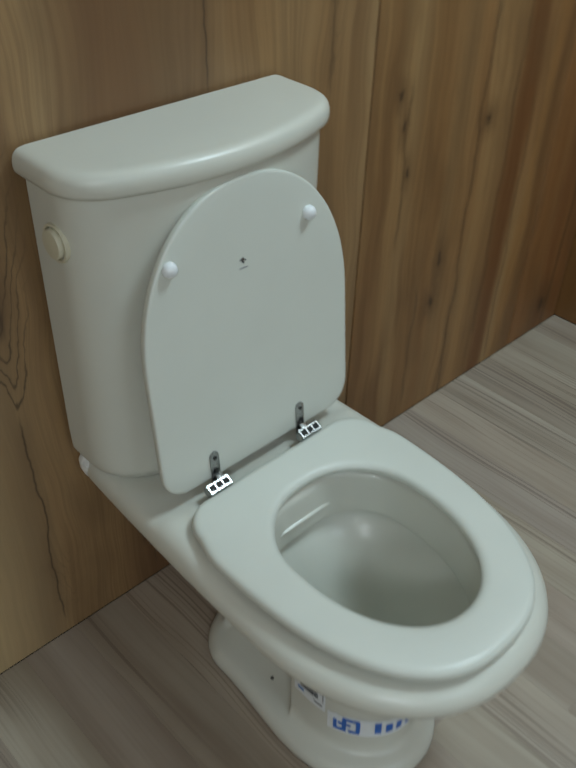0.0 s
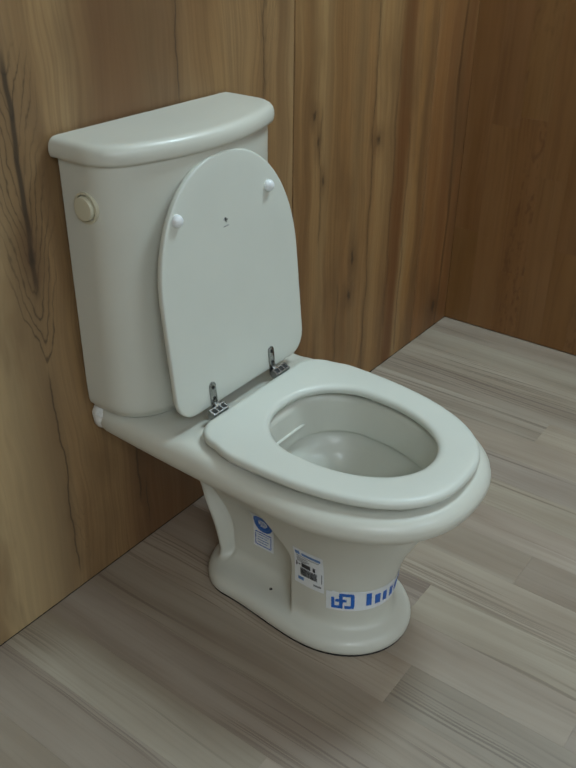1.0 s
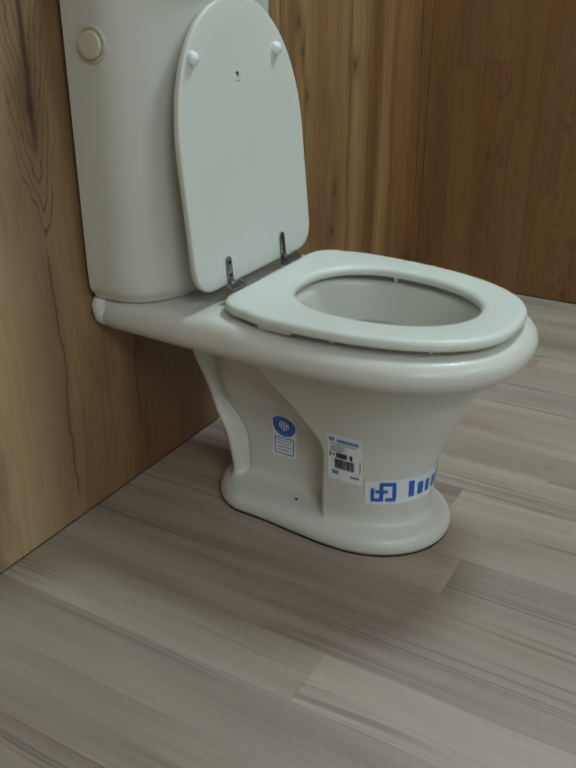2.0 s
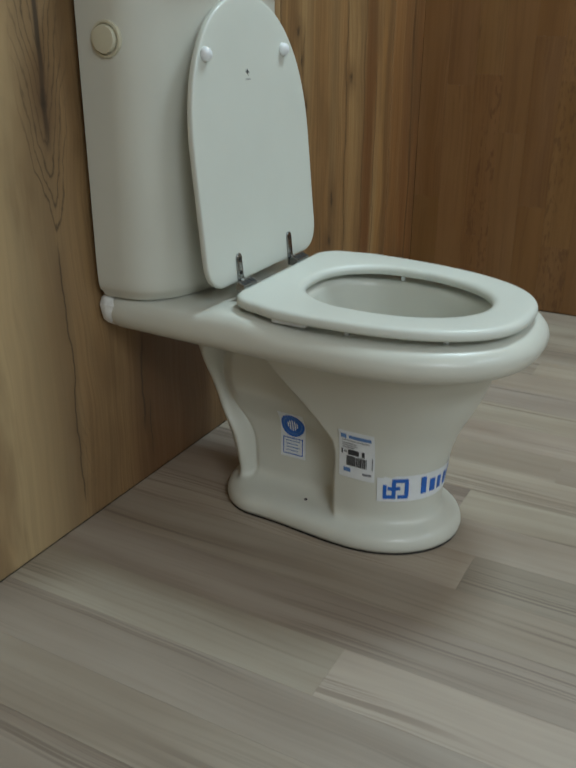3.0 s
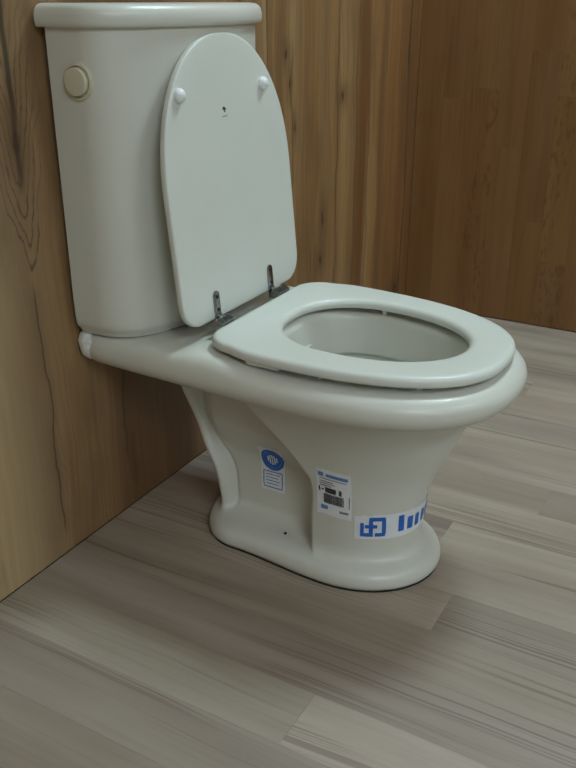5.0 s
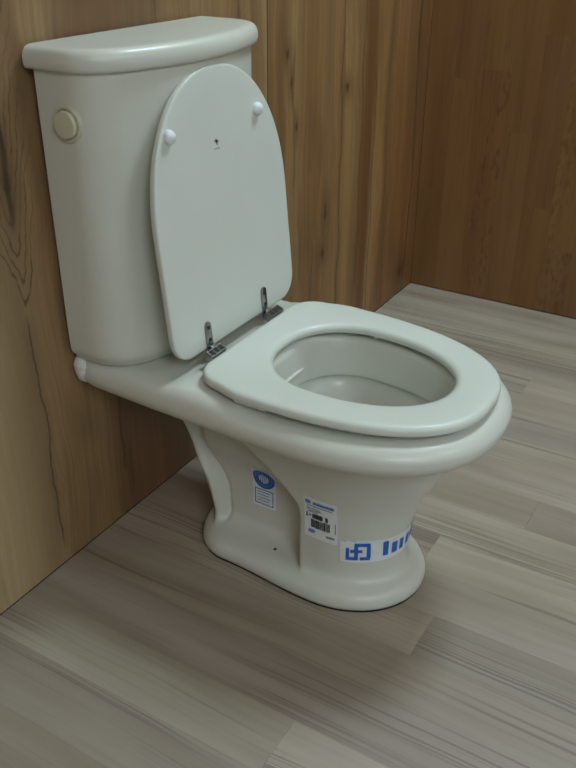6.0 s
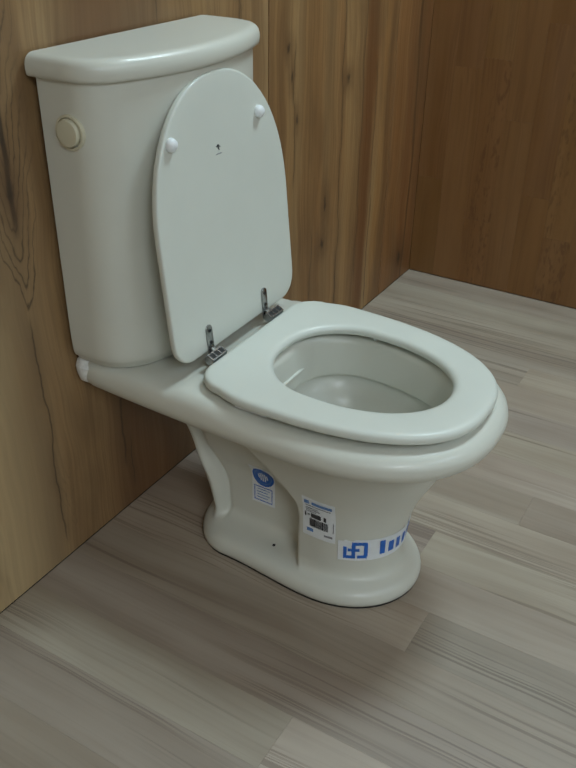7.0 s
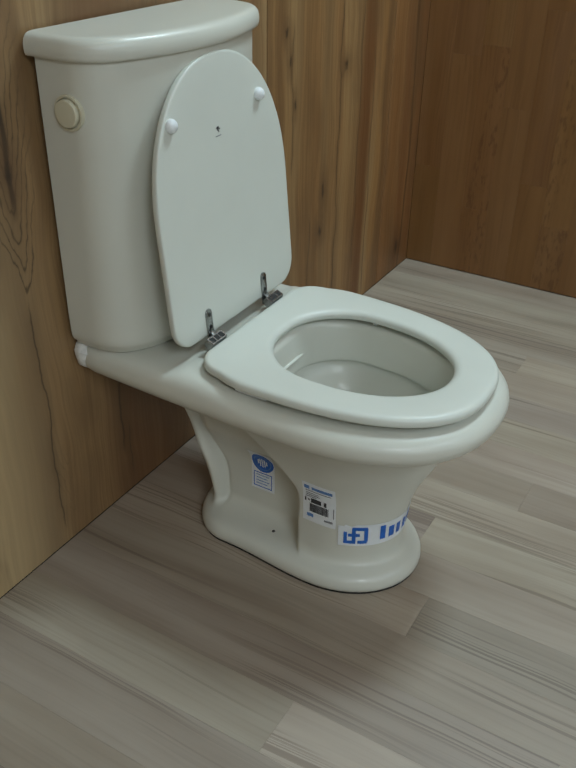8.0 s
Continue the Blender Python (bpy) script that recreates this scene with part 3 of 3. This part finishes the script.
def lid_mark():
    """Small dark printed mark with a fainter line under it."""
    bm = bmesh.new()
    for x, v, w, h, a in ((0, 0.002, 0.0030, 0.0062, 12), (-0.003, 0.0030, 0.005, 0.0014, -28), (0.003, 0.0015, 0.005, 0.0018, 18), (0.001, -0.002, 0.0012, 0.0035, -30)):
        box((w, 0.0006, h), (x, -0.0002, v), 0, bm=bm, turn=Euler((0, radians(a), 0)).to_matrix().to_4x4())
    return moved(bm, lid_place() @ Matrix.Translation((-0.012, 0, 0.309)))


part("printed_mark", lid_mark(), INK, cover, "small dark printed mark", 0)
part("printed_line", moved(box((0.014, 0.0005, 0.0012), (0, -0.0002, -0.009)), lid_place() @ Matrix.Translation((-0.012, 0, 0.309))), GREY_INK, cover, "", 0)

# ---- hinges ----


def strap_mesh():
    """Strap with a round top, pressed from sheet."""
    pts = [(-0.0078, -0.012), (0.0078, -0.012), (0.0078, 0.037)] + [(0.0078 * math.cos(a), 0.037 + 0.0078 * math.sin(a)) for a in np.linspace(0, math.pi, 10)[1:]]
    return loft([[(x, 0.0005, v) for x, v in pts], [(x, -0.0022, v) for x, v in pts], [(x * 0.86, -0.0028, v) for x, v in pts]])


def hinge(x, along):
    place = lid_place() @ Matrix.Translation((x - LID_BASE.x, 0, 0.0))
    body = part("hinge", moved(strap_mesh(), place), CHROME, toilet, "chrome seat hinge with slotted barrel")
    for v in (0.014, 0.035):
        part("screw", moved(turned([(0.0033, 0), (0.0030, 0.0012), (0.0012, 0.0008)], 14), place @ Matrix.Translation((0, -0.0026, v)) @ Euler((radians(90), 0, 0)).to_matrix().to_4x4()), DARK, body, "recessed screw head")
    part("hinge_arm", box((0.0125, 0.026, 0.0036), (x + 0.003, -0.2205, 0.4110), 0.0012, turn=Euler((radians(24), 0, 0)).to_matrix().to_4x4()), CHROME, body)
    # barrel along the seat's back edge, with square windows in its raised front
    tilt = Matrix.Translation((x + along, -0.2260, 0.4095)) @ Euler((radians(24), 0, 0)).to_matrix().to_4x4()
    outline = [(0.0082 * math.cos(a), 0.0082 * math.sin(a)) for a in np.linspace(math.radians(150), math.radians(390), 20)] + [(0.0070, 0.0075), (-0.0070, 0.0075)]
    rows = [[(u, y * k, z * k) for y, z in outline] for u, k in ((-0.0200, 0.90), (-0.0192, 1.0), (0.0192, 1.0), (0.0200, 0.90))]
    barrel = part("barrel", moved(loft(rows), tilt), CHROME, body)
    for k in (-1, 0, 1):
        part("slot", moved(box((0.0092, 0.0095, 0.0016), (k * 0.0118, 0.0, 0.0074), 0.0004), tilt), DARK, barrel, "dark square window")
    part("post", moved(turned([(0.009, 0.372), (0.009, 0.384), (0.0062, 0.388), (0.0062, 0.402)], 18), pose(x + along, -0.2275, 0)), CHROME, body)


hinge(-0.084, -0.009)
hinge(0.082, 0.003)

# ---- stickers that follow the pedestal ----


def skin(z, start_y):
    """The pedestal's left and front outline at height z, with its length counted from start_y."""
    ring = pedestal_ring(z)[: N_SIDE + 30]
    run = np.r_[0, np.cumsum(np.hypot(*np.diff(ring, axis=0).T))]
    return ring, run - np.interp(-start_y, -ring[:N_SIDE, 1], run[:N_SIDE])


def stuck(spots, start_y, lift):
    """Places (run, z) laid on the pedestal's skin, lifted off it."""
    out = []
    for s, z in spots:
        ring, run = skin(z, start_y)
        p = np.array([np.interp(s, run, ring[:, 0]), np.interp(s, run, ring[:, 1])])
        a = np.array([np.interp(s - 0.003, run, ring[:, 0]), np.interp(s - 0.003, run, ring[:, 1])])
        b = np.array([np.interp(s + 0.003, run, ring[:, 0]), np.interp(s + 0.003, run, ring[:, 1])])
        t = (b - a) / np.linalg.norm(b - a)
        normal = np.array([t[1], -t[0]])
        out.append((*(p + normal * lift), z))
    return out


def sheet(s0, s1, z0, z1, start_y, lift, slope=0.0, lean=0.0, thick=0.0004, cols=None, torn=0.0):
    """A thin rectangle on the skin; slope lowers it along its run, lean shears it with height."""
    cols = cols or max(2, int((s1 - s0) / 0.006) + 1)
    grid = []
    rows = max(2, int((z1 - z0) / 0.004) + 1)
    for j in range(rows):
        f = j / (rows - 1)
        row = []
        for i in range(cols):
            s = s0 + (s1 - s0) * i / (cols - 1)
            z = z0 + (z1 - z0) * f - slope * s
            if torn and f == 1 and i < 6:
                z -= torn * (0.5 + 0.5 * math.sin(i * 2.1)) * (1 - i / 6)
            row.append((s + lean * (z - z0), z))
        grid.append(row)
    bm = bmesh.new()
    loft([stuck(row, start_y, lift) for row in grid], False, False, bm, closed=False)
    made = bmesh.ops.extrude_face_region(bm, geom=bm.faces[:])
    for v in made["geom"]:
        if isinstance(v, bmesh.types.BMVert):
            n = Vector((v.co.x, min(0, v.co.y + 0.42), 0)).normalized()
            v.co += n * thick
    return bm


def disc(s, z, r0, r1, start_y, lift, n=40):
    """A flat ring, or disc where r0 is 0, on the skin."""
    bm = bmesh.new()
    rings = [stuck([(s + r * math.cos(a), z + r * math.sin(a)) for a in np.linspace(0, math.tau, n, endpoint=False)], start_y, lift) for r in (r0, r1)]
    return loft(rings, False, False, bm)


# round seal sticker on the recessed panel
SEAL_Y = -0.262
seal = part("seal_sticker", sheet(0.0, 0.048, 0.094, 0.184, SEAL_Y, 0.0006), PAPER, pan, "white sticker with a blue round seal above a blue framed box", 0)
part("seal_disc", disc(0.0245, 0.1575, 0.0005, 0.0225, SEAL_Y, 0.0014), BLUE, seal, "blue round seal", 0)
part("seal_circle", disc(0.0245, 0.1575, 0.0165, 0.0178, SEAL_Y, 0.0019), PALE_BLUE, seal, "", 0)
for k, (s, h) in enumerate(((-0.0085, 0.010), (-0.0045, 0.019), (0.0, 0.022), (0.0045, 0.019), (0.0085, 0.010))):
    part("seal_bar", sheet(0.0245 + s - 0.0012, 0.0245 + s + 0.0012, 0.1575 - h / 2, 0.1575 + h / 2, SEAL_Y, 0.0019), PAPER, seal, "", 0)
for s0, s1, z0, z1 in ((0.005, 0.043, 0.131, 0.1325), (0.005, 0.043, 0.1, 0.1015), (0.005, 0.0064, 0.1, 0.1325), (0.0416, 0.043, 0.1, 0.1325)):
    part("box_line", sheet(s0, s1, z0, z1, SEAL_Y, 0.0014), BLUE, seal, "", 0)
for k in range(4):
    part("text_bar", sheet(0.0105, 0.0375 - 0.004 * (k % 2), 0.1255 - 0.0062 * k, 0.1268 - 0.0062 * k, SEAL_Y, 0.0014), PALE_BLUE, seal, "", 0)

# product sticker with a bar code
CODE_Y = -0.398
code = part("barcode_sticker", sheet(0.0, 0.060, 0.116, 0.203, CODE_Y, 0.0006, 0.04), PAPER, pan, "white sticker with blue heading bars and a black bar code", 0)
for s0, s1, z0, z1, m in ((0.004, 0.0135, 0.189, 0.197, PALE_BLUE), (0.018, 0.055, 0.1895, 0.1955, PALE_BLUE), (0.006, 0.052, 0.1845, 0.186, GREY_INK),
                          (0.006, 0.030, 0.179, 0.1805, GREY_INK), (0.006, 0.032, 0.175, 0.1765, GREY_INK), (0.006, 0.026, 0.171, 0.1725, GREY_INK),
                          (0.004, 0.0065, 0.159, 0.168, INK), (0.009, 0.013, 0.1625, 0.165, INK), (0.0155, 0.034, 0.159, 0.1685, INK), (0.039, 0.0435, 0.159, 0.1685, INK),
                          (0.008, 0.020, 0.127, 0.134, PALE_BLUE), (0.040, 0.055, 0.126, 0.130, GREY_INK), (0.0555, 0.057, 0.138, 0.160, GREY_INK)):
    part("text_bar", sheet(s0, s1, z0, z1, CODE_Y, 0.0014, 0.04), m, code, "", 0)
rng = random.Random(7)
s = 0.013
while s < 0.047:
    w = rng.choice((0.0010, 0.0016, 0.0024))
    part("code_bar", sheet(s, s + w, 0.139, 0.1565, CODE_Y, 0.0014, 0.04, cols=2), INK, code, "", 0)
    s += w + rng.choice((0.0007, 0.0011))

# printed tape round the foot of the column
TAPE_Y = -0.464
tape = part("printed_tape", sheet(-0.002, 0.235, 0.081, 0.129, TAPE_Y, 0.0009, -0.02, torn=0.012), PAPER, pan, "white tape with blue printed shapes round the pedestal", 0)


def tape_bar(s0, s1, z0, z1):
    part("tape_print", sheet(s0 * 1.06 + 0.0012, s1 * 1.06 + 0.0028, z0 - 0.0016, z1 + 0.0008, TAPE_Y, 0.0018, -0.02), BLUE, tape, "", 0)


for s0, s1, z0, z1 in ((0.006, 0.0098, 0.0945, 0.1120), (0.006, 0.018, 0.0885, 0.0925), (0.0190, 0.0235, 0.0885, 0.1175), (0.0130, 0.030, 0.1045, 0.1085),
                       (0.0195, 0.033, 0.1185, 0.1230), (0.026, 0.042, 0.1185, 0.1230), (0.0385, 0.0430, 0.0930, 0.1200), (0.028, 0.042, 0.0885, 0.0927)):
    tape_bar(s0, s1, z0, z1)
for k, (w, top) in enumerate(((0.0075, 0.1185), (0.0085, 0.111), (0.0065, 0.111), (0.0065, 0.111), (0.0085, 0.111), (0.012, 0.111))):
    tape_bar(0.0645 + 0.0155 * k, 0.0645 + 0.0155 * k + w, 0.0930, top + 0.004)

# ---- cladding and floor strips, piece by piece ----
PIECES = {}


def piece(name, size, centre, material, parent, colour=(1, 1, 1), bevel=0.0012):
    key = (name, material.name, tuple(round(v, 4) for v in size))
    if key not in PIECES:
        PIECES[key] = finish_mesh(name, box(size, (0, 0, 0), bevel, 1), material, 0)
    ob = new(name, PIECES[key])
    ob.location, ob.parent, ob.color = centre, parent, (*colour, 1)
    return ob


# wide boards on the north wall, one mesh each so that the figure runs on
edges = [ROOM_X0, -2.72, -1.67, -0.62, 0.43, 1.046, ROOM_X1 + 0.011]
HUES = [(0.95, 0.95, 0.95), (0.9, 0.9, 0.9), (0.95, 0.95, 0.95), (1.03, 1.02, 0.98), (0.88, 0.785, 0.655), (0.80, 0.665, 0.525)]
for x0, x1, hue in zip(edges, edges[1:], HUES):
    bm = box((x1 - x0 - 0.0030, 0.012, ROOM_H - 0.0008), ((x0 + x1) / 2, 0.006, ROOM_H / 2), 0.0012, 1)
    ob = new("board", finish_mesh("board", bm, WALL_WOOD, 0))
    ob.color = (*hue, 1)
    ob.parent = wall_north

# narrow strips on the east wall; the first course's heights and the flecked columns as they stand
rng = random.Random(11)
WIDE = 0.079
FIRST = {0: 0.302, 1: 0.62, 2: 0.20, 3: 0.497, 4: 0.30, 5: 0.19}
for column_no in range(int((-0.0012 - ROOM_Y0) / WIDE) + 1):
    y, z, first = -0.0012 - WIDE * column_no, 0.003, True
    wood = RED_FLECKED if column_no % 3 == 2 else RED_STRIP
    while z < ROOM_H - 0.01:
        high = FIRST.get(column_no, rng.uniform(0.25, 0.75)) if first else rng.choice((0.45, 0.6, 0.75))
        first = False
        high = round(min(high, ROOM_H - 0.002 - z), 3)
        tone = rng.uniform(0.93, 1.05)
        piece("strip", (0.012, WIDE - 0.0001, high - 0.0001), (ROOM_X1 + 0.006, y - WIDE / 2, z + high / 2), wood, wall_east, (tone, tone * rng.uniform(0.98, 1.03), tone * rng.uniform(0.97, 1.03)), 0.00025)
        z += high

# floor strips run out from the north wall
rng = random.Random(5)
JOINTS = {1: (-0.550,), -4: (-0.528,), -1: (-0.620,), 3: (-0.680,), 8: (-0.515,)}
# low tones from -4 leftwards and at (-1, 1) paint the floor's shade into strips
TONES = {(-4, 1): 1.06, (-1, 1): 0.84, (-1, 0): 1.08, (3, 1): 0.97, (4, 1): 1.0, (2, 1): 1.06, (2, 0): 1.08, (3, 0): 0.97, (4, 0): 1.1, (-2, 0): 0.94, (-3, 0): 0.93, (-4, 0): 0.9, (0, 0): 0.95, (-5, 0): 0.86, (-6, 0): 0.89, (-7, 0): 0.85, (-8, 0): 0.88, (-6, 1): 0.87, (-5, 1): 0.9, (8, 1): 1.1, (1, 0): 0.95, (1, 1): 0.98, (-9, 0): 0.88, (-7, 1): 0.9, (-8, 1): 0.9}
STRIP = 0.1005
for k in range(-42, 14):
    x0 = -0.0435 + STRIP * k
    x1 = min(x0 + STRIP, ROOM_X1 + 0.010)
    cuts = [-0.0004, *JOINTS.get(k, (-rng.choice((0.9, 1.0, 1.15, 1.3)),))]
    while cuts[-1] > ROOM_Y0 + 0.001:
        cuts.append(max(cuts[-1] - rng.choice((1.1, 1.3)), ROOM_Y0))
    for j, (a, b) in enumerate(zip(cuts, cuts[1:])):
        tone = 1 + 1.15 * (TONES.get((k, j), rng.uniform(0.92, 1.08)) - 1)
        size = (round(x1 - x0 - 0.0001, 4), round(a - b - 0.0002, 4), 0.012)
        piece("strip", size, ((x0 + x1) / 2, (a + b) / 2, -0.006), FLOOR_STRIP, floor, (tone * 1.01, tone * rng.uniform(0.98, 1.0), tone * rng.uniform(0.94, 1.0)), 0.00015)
